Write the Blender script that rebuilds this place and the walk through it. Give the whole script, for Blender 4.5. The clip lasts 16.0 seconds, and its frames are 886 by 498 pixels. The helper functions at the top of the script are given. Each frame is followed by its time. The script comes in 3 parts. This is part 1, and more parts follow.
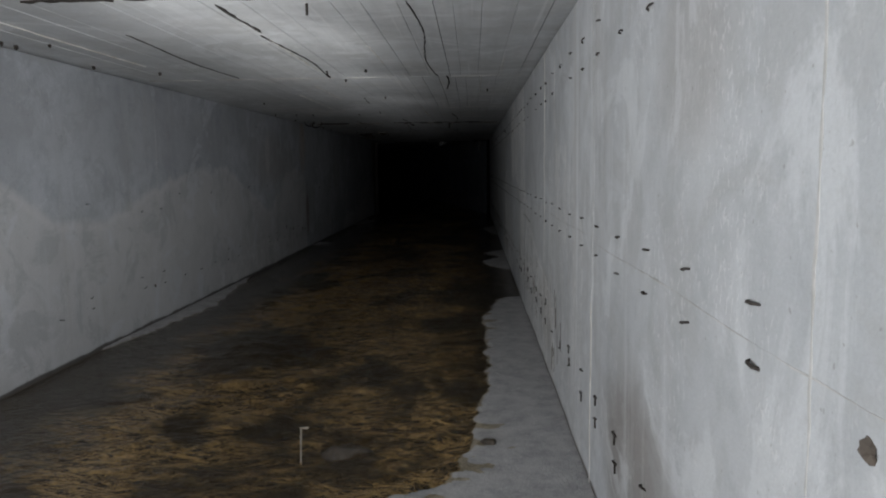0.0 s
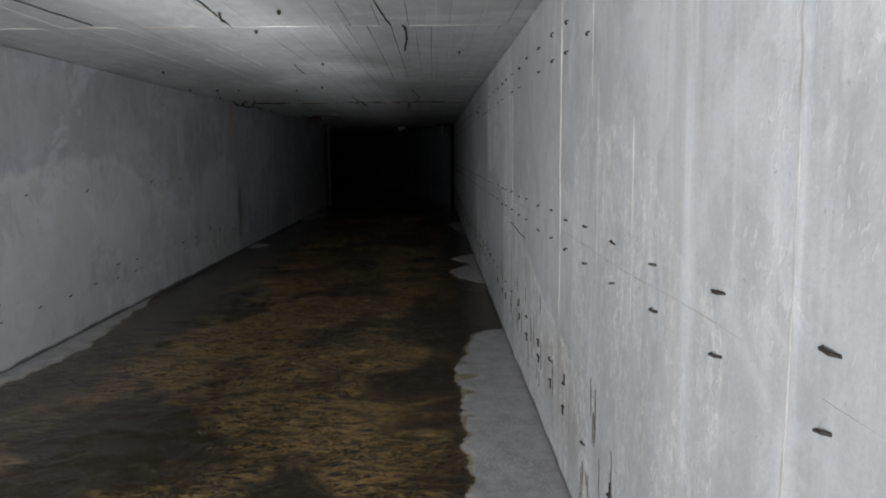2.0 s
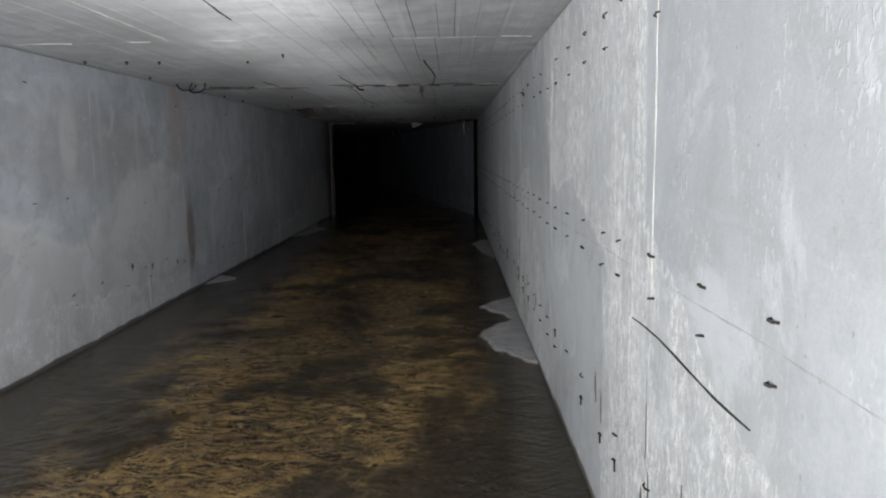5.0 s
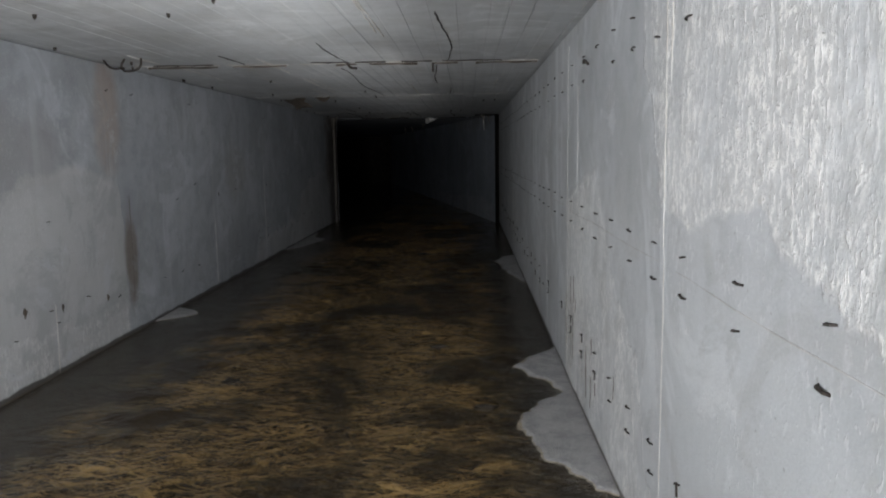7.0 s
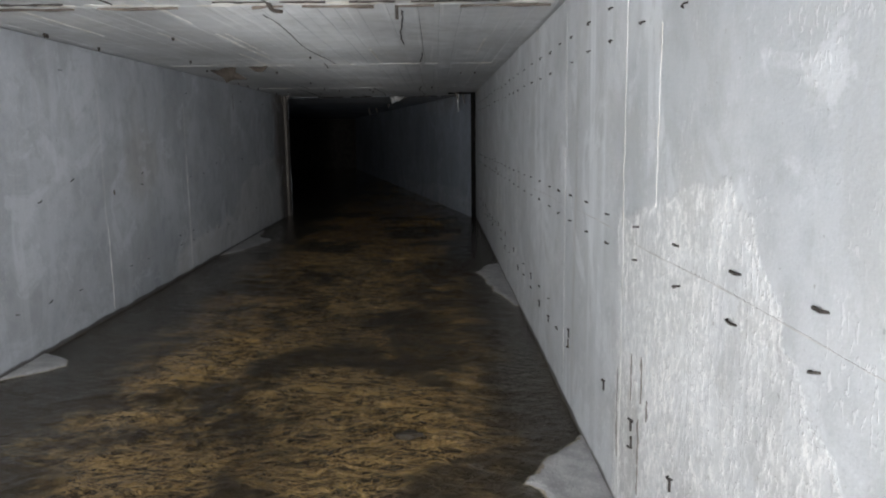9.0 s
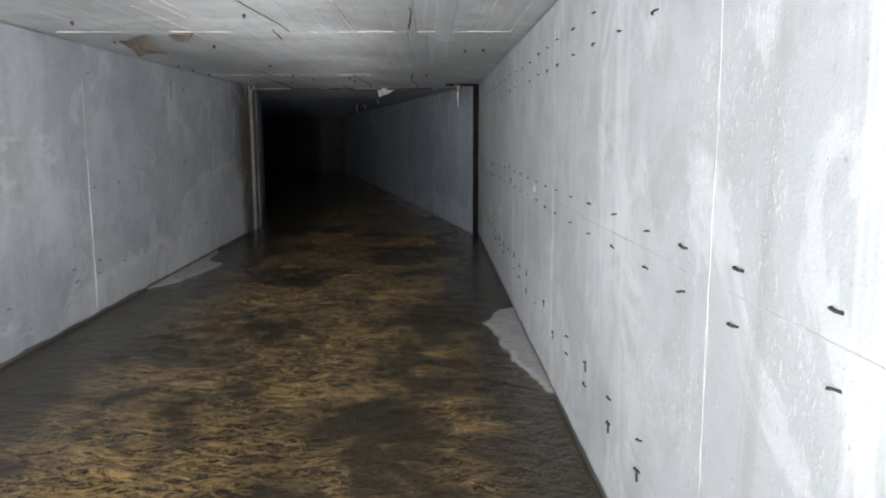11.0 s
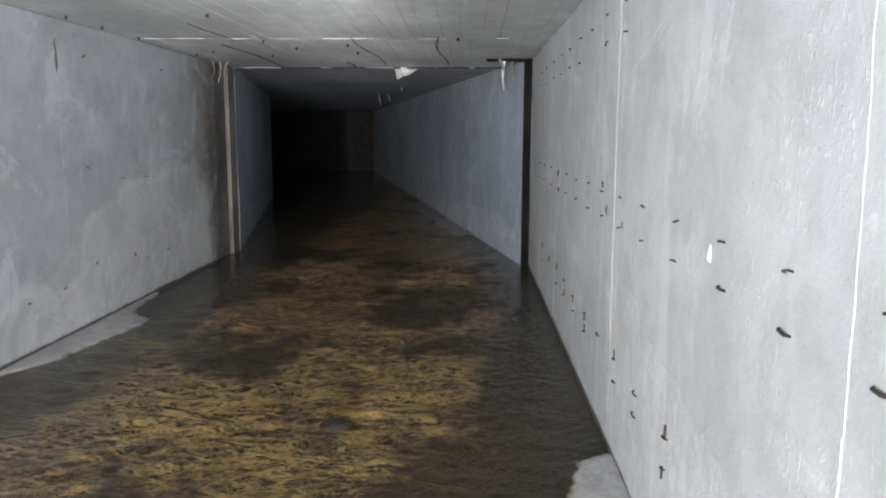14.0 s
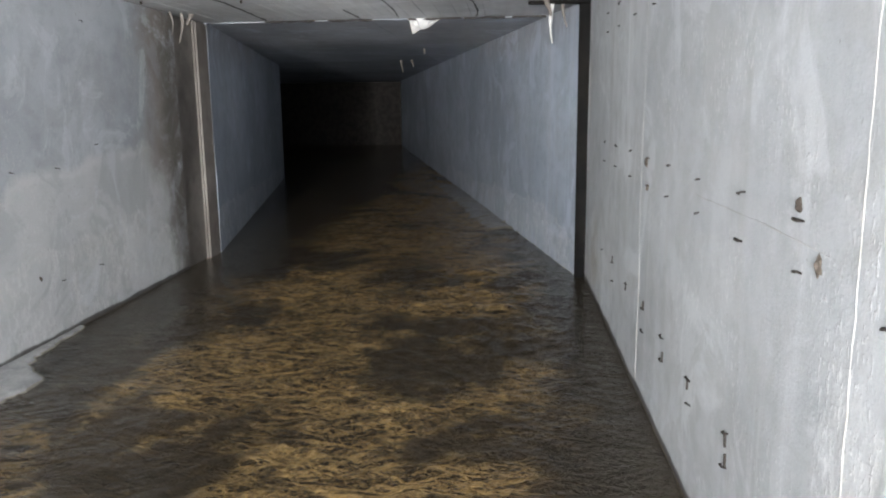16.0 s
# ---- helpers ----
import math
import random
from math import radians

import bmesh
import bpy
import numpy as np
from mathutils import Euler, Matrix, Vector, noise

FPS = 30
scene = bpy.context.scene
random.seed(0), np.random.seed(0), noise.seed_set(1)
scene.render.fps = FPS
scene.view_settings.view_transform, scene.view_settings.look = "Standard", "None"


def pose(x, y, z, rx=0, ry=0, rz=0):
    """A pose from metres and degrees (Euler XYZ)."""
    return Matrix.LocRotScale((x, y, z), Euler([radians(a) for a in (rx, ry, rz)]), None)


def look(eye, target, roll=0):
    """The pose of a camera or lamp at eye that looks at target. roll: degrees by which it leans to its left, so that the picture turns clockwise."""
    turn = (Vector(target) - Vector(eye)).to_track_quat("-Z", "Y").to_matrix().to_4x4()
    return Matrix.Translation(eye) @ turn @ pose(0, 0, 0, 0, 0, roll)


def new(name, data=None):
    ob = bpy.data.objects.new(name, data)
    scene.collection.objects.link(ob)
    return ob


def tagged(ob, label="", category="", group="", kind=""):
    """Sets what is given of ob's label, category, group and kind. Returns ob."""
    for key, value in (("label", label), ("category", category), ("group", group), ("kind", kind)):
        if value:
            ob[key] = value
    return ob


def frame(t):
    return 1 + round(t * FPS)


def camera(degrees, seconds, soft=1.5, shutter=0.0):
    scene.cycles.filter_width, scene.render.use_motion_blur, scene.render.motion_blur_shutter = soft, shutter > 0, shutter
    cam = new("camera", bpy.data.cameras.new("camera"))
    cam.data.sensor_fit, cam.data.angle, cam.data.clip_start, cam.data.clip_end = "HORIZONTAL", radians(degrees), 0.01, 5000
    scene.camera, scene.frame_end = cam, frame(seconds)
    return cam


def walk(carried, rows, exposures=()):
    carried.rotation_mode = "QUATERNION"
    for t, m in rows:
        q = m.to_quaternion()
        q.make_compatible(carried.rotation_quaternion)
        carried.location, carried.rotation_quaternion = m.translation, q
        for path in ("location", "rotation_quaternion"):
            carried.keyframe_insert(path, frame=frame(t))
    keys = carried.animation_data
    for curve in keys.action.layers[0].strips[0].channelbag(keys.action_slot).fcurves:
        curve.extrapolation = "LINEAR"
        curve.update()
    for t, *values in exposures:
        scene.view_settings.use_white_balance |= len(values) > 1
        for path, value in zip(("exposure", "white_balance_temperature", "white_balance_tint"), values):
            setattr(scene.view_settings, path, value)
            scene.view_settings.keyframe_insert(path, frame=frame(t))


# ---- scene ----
cam = camera(60.0, 16.0, soft=2.0)
PATH = [
    (0, (-0.529, 1.303, 1.465), (-0.607, 3.29, 1.253), -0.7),
    (0.5, (-0.55, 1.809, 1.462), (-0.578, 3.798, 1.252), -0.5),
    (1, (-0.553, 2.345, 1.475), (-0.547, 4.334, 1.261), -0.7),
    (1.5, (-0.555, 2.92, 1.501), (-0.529, 4.906, 1.267), -0.7),
    (2, (-0.579, 3.491, 1.501), (-0.556, 5.475, 1.252), -0.6),
    (2.5, (-0.534, 4.082, 1.487), (-0.54, 6.066, 1.237), -0.1),
    (3, (-0.556, 4.627, 1.473), (-0.579, 6.611, 1.22), 0.3),
    (3.5, (-0.554, 5.176, 1.5), (-0.582, 7.161, 1.252), 0.0),
    (4, (-0.56, 5.74, 1.54), (-0.58, 7.723, 1.286), -0.7),
    (6.5, (-0.672, 8.355, 1.533), (-0.718, 10.339, 1.287), -0.9),
    (7, (-0.661, 8.942, 1.54), (-0.728, 10.925, 1.286), -0.9),
    (7.5, (-0.628, 9.553, 1.518), (-0.692, 11.535, 1.257), -0.4),
    (8, (-0.693, 10.056, 1.48), (-0.71, 12.037, 1.201), -0.4),
    (8.5, (-0.73, 10.536, 1.495), (-0.722, 12.515, 1.204), -0.7),
    (9, (-0.737, 11.054, 1.555), (-0.721, 13.032, 1.257), -0.7),
    (11.5, (-0.727, 14.045, 1.52), (-0.696, 16.023, 1.226), -0.1),
    (12, (-0.75, 14.594, 1.506), (-0.723, 16.569, 1.192), -0.1),
    (12.5, (-0.698, 15.089, 1.48), (-0.692, 17.063, 1.161), -0.1),
    (13, (-0.679, 15.582, 1.483), (-0.699, 17.557, 1.169), -0.2),
    (13.5, (-0.691, 16.125, 1.493), (-0.738, 18.101, 1.189), -0.1),
    (14, (-0.674, 16.687, 1.492), (-0.741, 18.663, 1.192), 0.2),
    (14.5, (-0.702, 17.246, 1.466), (-0.764, 19.22, 1.15), 0.0),
    (15, (-0.66, 17.797, 1.456), (-0.767, 19.768, 1.13), -0.6),
    (15.5, (-0.656, 18.294, 1.464), (-0.797, 20.262, 1.139), -0.9),
    (16, (-0.688, 18.746, 1.48), (-0.847, 20.705, 1.107), -0.7),
]
# The walker's one torch cannot be moved along, so lamps are added to stand in for it: two rows beside the line walked
# point aside and a little ahead, each lamp weaker than the one behind it by the same ratio, and the exposure opens by
# that ratio as the walk goes on, with small corrections tuned for each time.
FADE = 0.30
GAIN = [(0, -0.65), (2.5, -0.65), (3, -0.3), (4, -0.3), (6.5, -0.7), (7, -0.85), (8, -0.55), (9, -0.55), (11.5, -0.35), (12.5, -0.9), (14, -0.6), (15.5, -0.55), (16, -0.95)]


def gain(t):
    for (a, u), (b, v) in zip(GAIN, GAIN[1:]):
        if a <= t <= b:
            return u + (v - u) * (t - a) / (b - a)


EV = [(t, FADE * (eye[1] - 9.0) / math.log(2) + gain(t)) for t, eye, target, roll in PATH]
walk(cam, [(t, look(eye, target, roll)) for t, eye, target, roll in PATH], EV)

W, H = 3.6, 2.28
JR, JL = 25.25, 25.53          # where the first length of culvert ends, on each wall

# ---- world and lamps ----
world = bpy.data.worlds.new("world")
scene.world = world
world.use_nodes = True
world.node_tree.nodes["Background"].inputs[0].default_value = (0.0, 0.0, 0.0, 1)
world.node_tree.nodes["Background"].inputs[1].default_value = 0.0


# One of the added lamps; no such lamps stand in the culvert.
def torch_stand_in(x, y, z, aim, watts):
    d = bpy.data.lights.new("torch_stand_in", "SPOT")
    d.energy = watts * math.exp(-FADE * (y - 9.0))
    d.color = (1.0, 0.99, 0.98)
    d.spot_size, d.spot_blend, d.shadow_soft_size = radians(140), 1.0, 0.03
    ob = new("torch_stand_in", d)
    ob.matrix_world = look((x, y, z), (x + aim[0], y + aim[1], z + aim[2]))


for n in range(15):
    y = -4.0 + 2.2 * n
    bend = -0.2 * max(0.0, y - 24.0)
    torch_stand_in(bend - 2.5, y, 1.25, (1.0, 0.5, 0.34), 185)
    torch_stand_in(bend - 1.0, y + 1.1, 1.25, (-1.0, 0.5, 0.38), 235)


# ---- materials ----
class Net:
    """A node tree with short ways to add what every material here needs."""

    def __init__(self, name):
        self.m = bpy.data.materials.new(name)
        self.m.use_nodes = True
        self.t = self.m.node_tree
        self.b = self.t.nodes["Principled BSDF"]
        self.pos = self.t.nodes.new("ShaderNodeTexCoord").outputs["Object"]

    def put(self, sock, v):
        if isinstance(v, bpy.types.NodeSocket):
            self.t.links.new(v, sock)
        elif isinstance(v, (tuple, list)) and sock.type == "RGBA":
            sock.default_value = (*v[:3], 1)
        else:
            sock.default_value = v

    def math(self, op, a, b=0.0, c=0.0):
        n = self.t.nodes.new("ShaderNodeMath")
        n.operation = op
        for k, v in enumerate((a, b, c)):
            self.put(n.inputs[k], v)
        return n.outputs[0]

    def scaled(self, s, off=(0, 0, 0), spin=0.0):
        n = self.t.nodes.new("ShaderNodeMapping")
        self.put(n.inputs["Vector"], self.pos)
        n.inputs["Scale"].default_value = s
        n.inputs["Location"].default_value = off
        if spin:
            first = self.t.nodes.new("ShaderNodeVectorRotate")
            first.rotation_type = "Z_AXIS"
            self.put(first.inputs["Vector"], self.pos)
            first.inputs["Angle"].default_value = radians(spin)
            self.put(n.inputs["Vector"], first.outputs[0])
        return n.outputs[0]

    def noise(self, s, detail=4.0, rough=0.55, off=(0, 0, 0), warp=0.0, spin=0.0):
        n = self.t.nodes.new("ShaderNodeTexNoise")
        self.put(n.inputs["Vector"], self.scaled(s if isinstance(s, tuple) else (s, s, s), off, spin))
        n.inputs["Scale"].default_value = 1.0
        n.inputs["Detail"].default_value, n.inputs["Roughness"].default_value = detail, rough
        n.inputs["Distortion"].default_value = warp
        return n.outputs["Fac"]

    def cells(self, s, feature="F1"):
        n = self.t.nodes.new("ShaderNodeTexVoronoi")
        n.feature = feature
        self.put(n.inputs["Vector"], self.scaled(s if isinstance(s, tuple) else (s, s, s)))
        n.inputs["Scale"].default_value = 1.0
        return n.outputs["Distance"]

    def ramp(self, v, a, b, to=(0.0, 1.0)):
        n = self.t.nodes.new("ShaderNodeMapRange")
        n.interpolation_type = "SMOOTHSTEP"
        for k, w in enumerate((v, a, b, to[0], to[1])):
            self.put(n.inputs[k], w)
        return n.outputs[0]

    def mix(self, f, a, b, kind="MIX"):
        n = self.t.nodes.new("ShaderNodeMix")
        n.data_type, n.blend_type = "RGBA", kind
        self.put(n.inputs[0], f), self.put(n.inputs[6], a), self.put(n.inputs[7], b)
        return n.outputs[2]

    def crests(self, s, sharp, off=(0, 0, 0), warp=0.6, spin=0.0):
        """Thin winding crests, 0 to 1."""
        v = self.noise(s, 3.0, 0.55, off, warp, spin)
        return self.math("SUBTRACT", 1.0, self.math("MULTIPLY", self.math("ABSOLUTE", self.math("SUBTRACT", v, 0.5)), sharp), 0.0)

    def blot(self, y, z, ry, rz, soft=0.14, ragged=0.55):
        """A ragged patch on a wall, around y, z."""
        n = self.t.nodes.new("ShaderNodeSeparateXYZ")
        self.put(n.inputs[0], self.pos)
        a = self.math("POWER", self.math("ABSOLUTE", self.math("DIVIDE", self.math("SUBTRACT", n.outputs[1], y), ry)), 2.0)
        b = self.math("POWER", self.math("ABSOLUTE", self.math("DIVIDE", self.math("SUBTRACT", n.outputs[2], z), rz)), 2.0)
        r = self.math("SQRT", self.math("ADD", a, b))
        r = self.math("ADD", r, self.math("MULTIPLY", self.math("SUBTRACT", self.edge, 0.5), ragged * 2))
        return self.ramp(r, 1.0 - soft, 1.0 + soft * 0.3, (1.0, 0.0))

    def profile(self, pts, ragged=0.2, soft=0.03):
        """How far, in metres, a place on a wall lies below the height profile pts (y, z), with a ragged rim."""
        sep = self.t.nodes.new("ShaderNodeSeparateXYZ")
        self.put(sep.inputs[0], self.pos)
        y0, y1 = pts[0][0], pts[-1][0]
        r = self.t.nodes.new("ShaderNodeValToRGB").color_ramp
        node = self.t.nodes[-1]
        wob = self.math("SUBTRACT", self.edge, 0.5)
        y = self.math("ADD", sep.outputs[1], self.math("MULTIPLY", wob, ragged))
        self.put(node.inputs[0], self.math("DIVIDE", self.math("SUBTRACT", y, y0), y1 - y0))
        while len(r.elements) < len(pts):
            r.elements.new(0.5)
        for e, (py, pz) in zip(r.elements, pts):
            e.position = (py - y0) / (y1 - y0)
        for e, (py, pz) in zip(r.elements, pts):
            e.color = (pz / 2.5, pz / 2.5, pz / 2.5, 1)
        top = self.math("MULTIPLY", node.outputs[0], 2.5)
        d = self.math("SUBTRACT", top, sep.outputs[2])
        d = self.math("ADD", d, self.math("MULTIPLY", wob, ragged))
        ends = self.math("MULTIPLY", self.ramp(y, y0, y0 + soft), self.ramp(y, y1 - soft, y1, (1.0, 0.0)))
        return d, ends

    def zone(self, pts, over=1.0, ragged=0.2, soft=0.03):
        """Mask of a coat on a wall below (over=1) or above (over=-1) a height profile, and the thin rim of the coat."""
        d, ends = self.profile(pts, ragged, soft)
        d = self.math("MULTIPLY", d, over)
        inside = self.math("MULTIPLY", self.ramp(d, 0.0, soft), ends)
        rim = self.math("MULTIPLY", inside, self.ramp(d, soft, soft + 0.05, (1.0, 0.0)))
        return inside, rim

    def done(self, colour, rough, height=None, depth=0.01, strength=1.0, metal=0.0):
        self.put(self.b.inputs["Base Color"], colour)
        self.put(self.b.inputs["Roughness"], rough)
        self.put(self.b.inputs["Metallic"], metal)
        if height is not None:
            n = self.t.nodes.new("ShaderNodeBump")
            self.put(n.inputs["Height"], height)
            n.inputs["Distance"].default_value, n.inputs["Strength"].default_value = depth, strength
            self.t.links.new(n.outputs[0], self.b.inputs["Normal"])
        return self.m


def concrete(name, pale, dark, streak=0.5, fleck=0.5, boards=False, blots=(), wet=0.0, crusts=(), coats=(), dark_foot=True):
    """Cast concrete: soft clouds, faint runs, then the coats and lime crusts that have a place of their own."""
    n = Net(name)
    n.edge = n.noise(2.2, 6.0, 0.62)
    cloud = n.noise(0.7, 5.0, 0.55, (3, 1, 7))
    mid = n.noise(6.0, 6.0, 0.65)
    grain = n.noise(95.0, 3.0, 0.6)
    c = n.mix(n.ramp(cloud, 0.34, 0.66), dark, pale)
    c = n.mix(n.math("MULTIPLY", n.ramp(mid, 0.42, 0.72), 0.42), c, tuple(v * 0.72 for v in dark))
    for pts, colour, amount in coats:
        inside, rim = n.zone(pts, 1.0, 0.28, 0.09)
        c = n.mix(n.math("MULTIPLY", inside, amount), c, colour)
        c = n.mix(n.math("MULTIPLY", rim, 0.15), c, tuple(min(v * 1.35, 0.75) for v in colour))
    for y, z, ry, rz, colour, amount in blots:
        c = n.mix(n.math("MULTIPLY", n.blot(y, z, ry, rz, 0.5), amount), c, colour)
    c = n.mix(n.math("MULTIPLY", n.ramp(n.noise(1.7, 7.0, 0.68, (6, 3, 9), 0.9), 0.50, 0.58), 0.45), c, (pale[0] * 0.70, pale[1] * 0.69, pale[2] * 0.67))
    c = n.mix(n.math("MULTIPLY", n.ramp(n.noise(1.3, 7.0, 0.68, (1, 8, 4), 1.1), 0.55, 0.62), 0.45), c, tuple(min(v * 1.25, 0.75) for v in pale))
    if boards:
        run = n.noise((14.0, 0.55, 3.0), 5.0, 0.6)
        c = n.mix(n.math("MULTIPLY", n.ramp(run, 0.42, 0.7), 0.4), c, tuple(v * 0.68 for v in pale))
        c = n.mix(n.math("MULTIPLY", n.ramp(n.noise((30.0, 0.4, 3.0), 3.0, 0.5, (9, 2, 0)), 0.62, 0.72), 0.4), c, (0.72, 0.73, 0.74))
    else:
        where = n.ramp(n.noise((0.9, 0.9, 0.25), 3.0, 0.5, (4, 9, 0)), 0.45, 0.62)
        run = n.noise((5.0, 5.0, 0.30), 6.0, 0.55, (1, 5, 2), 0.5)
        c = n.mix(n.math("MULTIPLY", n.math("MULTIPLY", n.ramp(run, 0.52, 0.70), where), streak), c, tuple(min(v * 1.4, 0.72) for v in pale))
        run2 = n.noise((4.2, 4.2, 0.25), 6.0, 0.58, (8, 2, 4), 0.7)
        c = n.mix(n.math("MULTIPLY", n.math("MULTIPLY", n.ramp(run2, 0.54, 0.70), where), streak * 0.7), c, (0.24, 0.225, 0.205))
    spots = n.noise((60.0, 60.0, 30.0), 2.0, 0.6, (2, 2, 2), 0.3)
    where = n.math("MULTIPLY", n.ramp(n.edge, 0.46, 0.60), 0.3)
    flaky = n.noise((26.0, 26.0, 15.0), 6.0, 0.78, (3, 3, 3), 0.15)
    patchy = n.ramp(n.noise((4.2, 4.2, 1.5), 6.0, 0.68, (7, 1, 2), 0.5), 0.36, 0.60, (0.12, 1.0))
    coat = None
    for pts, over, amount in crusts:
        inside, rim = n.zone(pts, over, 0.3, 0.035)
        k = n.math("MULTIPLY", n.math("MULTIPLY", inside, patchy), amount)
        k = n.math("MAXIMUM", k, n.math("MULTIPLY", rim, amount * 0.8))
        coat = k if coat is None else n.math("MAXIMUM", coat, k)
    if coat is not None:
        where = n.math("MAXIMUM", where, coat)
        c = n.mix(n.math("MULTIPLY", coat, 0.4), c, (0.60, 0.605, 0.60))
        c = n.mix(n.math("MULTIPLY", n.math("MULTIPLY", coat, n.ramp(flaky, 0.50, 0.58)), 0.95), c, (0.80, 0.80, 0.79))
        c = n.mix(n.math("MULTIPLY", n.math("MULTIPLY", coat, n.ramp(flaky, 0.44, 0.36)), 0.45), c, (0.23, 0.22, 0.205))
    spot = n.math("MULTIPLY", n.ramp(spots, 0.56, 0.64), where)
    c = n.mix(n.math("MULTIPLY", spot, fleck), c, (0.80, 0.80, 0.80))
    c = n.mix(n.math("MULTIPLY", n.ramp(n.noise(38.0, 2.0, 0.5, (5, 5, 1)), 0.70, 0.76), 0.45), c, (0.13, 0.12, 0.105))
    c = n.mix(0.18, c, n.mix(grain, (0.25, 0.25, 0.25), (0.95, 0.95, 0.95)), "OVERLAY")
    rough = n.math("ADD", n.math("MULTIPLY", mid, 0.35), 0.42 - wet)
    rough = n.math("SUBTRACT", rough, n.math("MULTIPLY", spot, 0.2))
    # Darkens the lowest few centimetres of the walls to near-black.
    if dark_foot:
        low, _ = n.zone([(-6, 0.04), (60, 0.04)], 1.0, 0.07, 0.02)
        c = n.mix(n.math("MULTIPLY", low, 0.9), c, (0.045, 0.038, 0.032))
    h = n.math("ADD", n.math("MULTIPLY", grain, 0.10), n.math("MULTIPLY", mid, 0.35))
    h = n.math("ADD", h, n.math("MULTIPLY", run, 0.2))
    h = n.math("ADD", h, n.math("MULTIPLY", spot, 0.45 * fleck))
    if coat is not None:
        h = n.math("ADD", h, n.math("MULTIPLY", n.math("MULTIPLY", coat, n.math("ADD", flaky, 0.2)), 0.75))
    return n.done(c, rough, h, 0.012, 0.8)


def plain(name, colour, dark, rough, metal=0.0, scale=30.0, depth=0.004):
    n = Net(name)
    a = n.noise(scale, 5.0, 0.6)
    b = n.noise(scale * 0.12, 4.0, 0.6)
    c = n.mix(n.ramp(b, 0.35, 0.65), colour, dark)
    c = n.mix(n.math("MULTIPLY", n.ramp(a, 0.45, 0.75), 0.5), c, dark)
    return n.done(c, n.math("ADD", n.math("MULTIPLY", a, 0.3), rough - 0.15), a, depth, 0.8, metal)


DAMP = (0.085, 0.075, 0.065)
east_mat = concrete("concrete east", (0.455, 0.475, 0.495), (0.36, 0.38, 0.40), 0.6, 0.8,
    blots=[(3.85, 0.4, 0.65, 0.42, (0.20, 0.19, 0.18), 0.85), (7.0, 0.42, 0.7, 0.3, (0.23, 0.21, 0.185), 0.6),
           (8.2, 1.75, 0.9, 0.5, (0.33, 0.34, 0.355), 0.6), (3.2, 1.75, 0.35, 0.3, (0.27, 0.26, 0.25), 0.45),
           (10.7, 0.75, 0.9, 0.45, (0.43, 0.455, 0.475), 0.8), (15.0, 1.0, 1.0, 1.0, (0.33, 0.35, 0.37), 0.6),
           (13.9, 0.35, 0.35, 0.35, (0.25, 0.245, 0.23), 0.5), (24.6, 0.4, 0.25, 0.35, (0.24, 0.2, 0.16), 0.4)],
    wet=0.08,
    crusts=[([(5.0, 1.1), (5.6, 1.5), (6.3, 1.65), (6.7, 1.5)], 1.0, 0.4),
            ([(6.3, 0.6), (7.05, 0.72), (7.8, 0.8), (8.4, 0.96), (8.8, 1.15), (9.3, 1.34), (9.9, 1.5)], 1.0, 0.9),
            ([(9.2, 0.2), (9.84, 1.06), (10.16, 1.16), (10.38, 1.26), (10.7, 1.36), (11.0, 1.36), (11.25, 1.28), (11.6, 1.3), (11.9, 1.9)], -1.0, 0.9),
            ([(11.6, 0.2), (12.0, 0.7), (12.6, 1.1), (13.0, 1.46), (13.6, 1.34), (14.17, 1.22)], 1.0, 0.72),
            ([(17.2, 0.35), (18.0, 0.5), (19.2, 0.75), (20.4, 0.95)], 1.0, 0.3)])
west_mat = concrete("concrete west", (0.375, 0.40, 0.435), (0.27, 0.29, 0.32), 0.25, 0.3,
    blots=[(13.2, 1.6, 1.4, 0.45, (0.24, 0.235, 0.235), 0.6), (15.2, 1.85, 0.25, 0.5, (0.36, 0.27, 0.20), 0.5),
           (8.5, 1.85, 2.6, 0.35, (0.31, 0.325, 0.35), 0.5), (12.8, 1.65, 0.16, 0.35, (0.45, 0.455, 0.46), 0.6),
           (18.6, 1.3, 0.5, 0.35, (0.27, 0.26, 0.25), 0.5), (15.48, 0.62, 0.14, 0.5, (0.15, 0.125, 0.105), 0.85), (25.5, 1.7, 0.75, 1.5, (0.17, 0.15, 0.132), 0.9), (25.55, 1.2, 0.4, 1.9, DAMP, 0.9)], wet=0.05,
    coats=[([(5.0, 1.45), (6.2, 1.46), (6.84, 1.12), (7.64, 1.08), (8.6, 1.32), (9.5, 1.48), (10.8, 1.54), (11.2, 1.41), (12.66, 0.93), (13.0, 0.92), (14.0, 1.47), (14.6, 1.54), (15.3, 1.36), (15.42, 0.8)], (0.45, 0.455, 0.46), 0.6),
           ([(19.4, 0.3), (20.7, 0.42), (21.8, 0.5), (22.5, 0.85), (23.1, 1.11), (23.9, 1.18), (24.85, 1.27), (25.5, 0.75)], (0.47, 0.475, 0.48), 0.5)],
    crusts=[([(10.5, 0.25), (12.0, 0.45), (14.5, 0.3), (15.4, 0.3)], 1.0, 0.35), ([(21.5, 0.2), (22.5, 0.5), (24.6, 0.7), (25.4, 0.4)], 1.0, 0.22)])
roof_mat = concrete("concrete roof", (0.56, 0.58, 0.60), (0.45, 0.47, 0.49), 0.5, 0.35, boards=True, dark_foot=False)
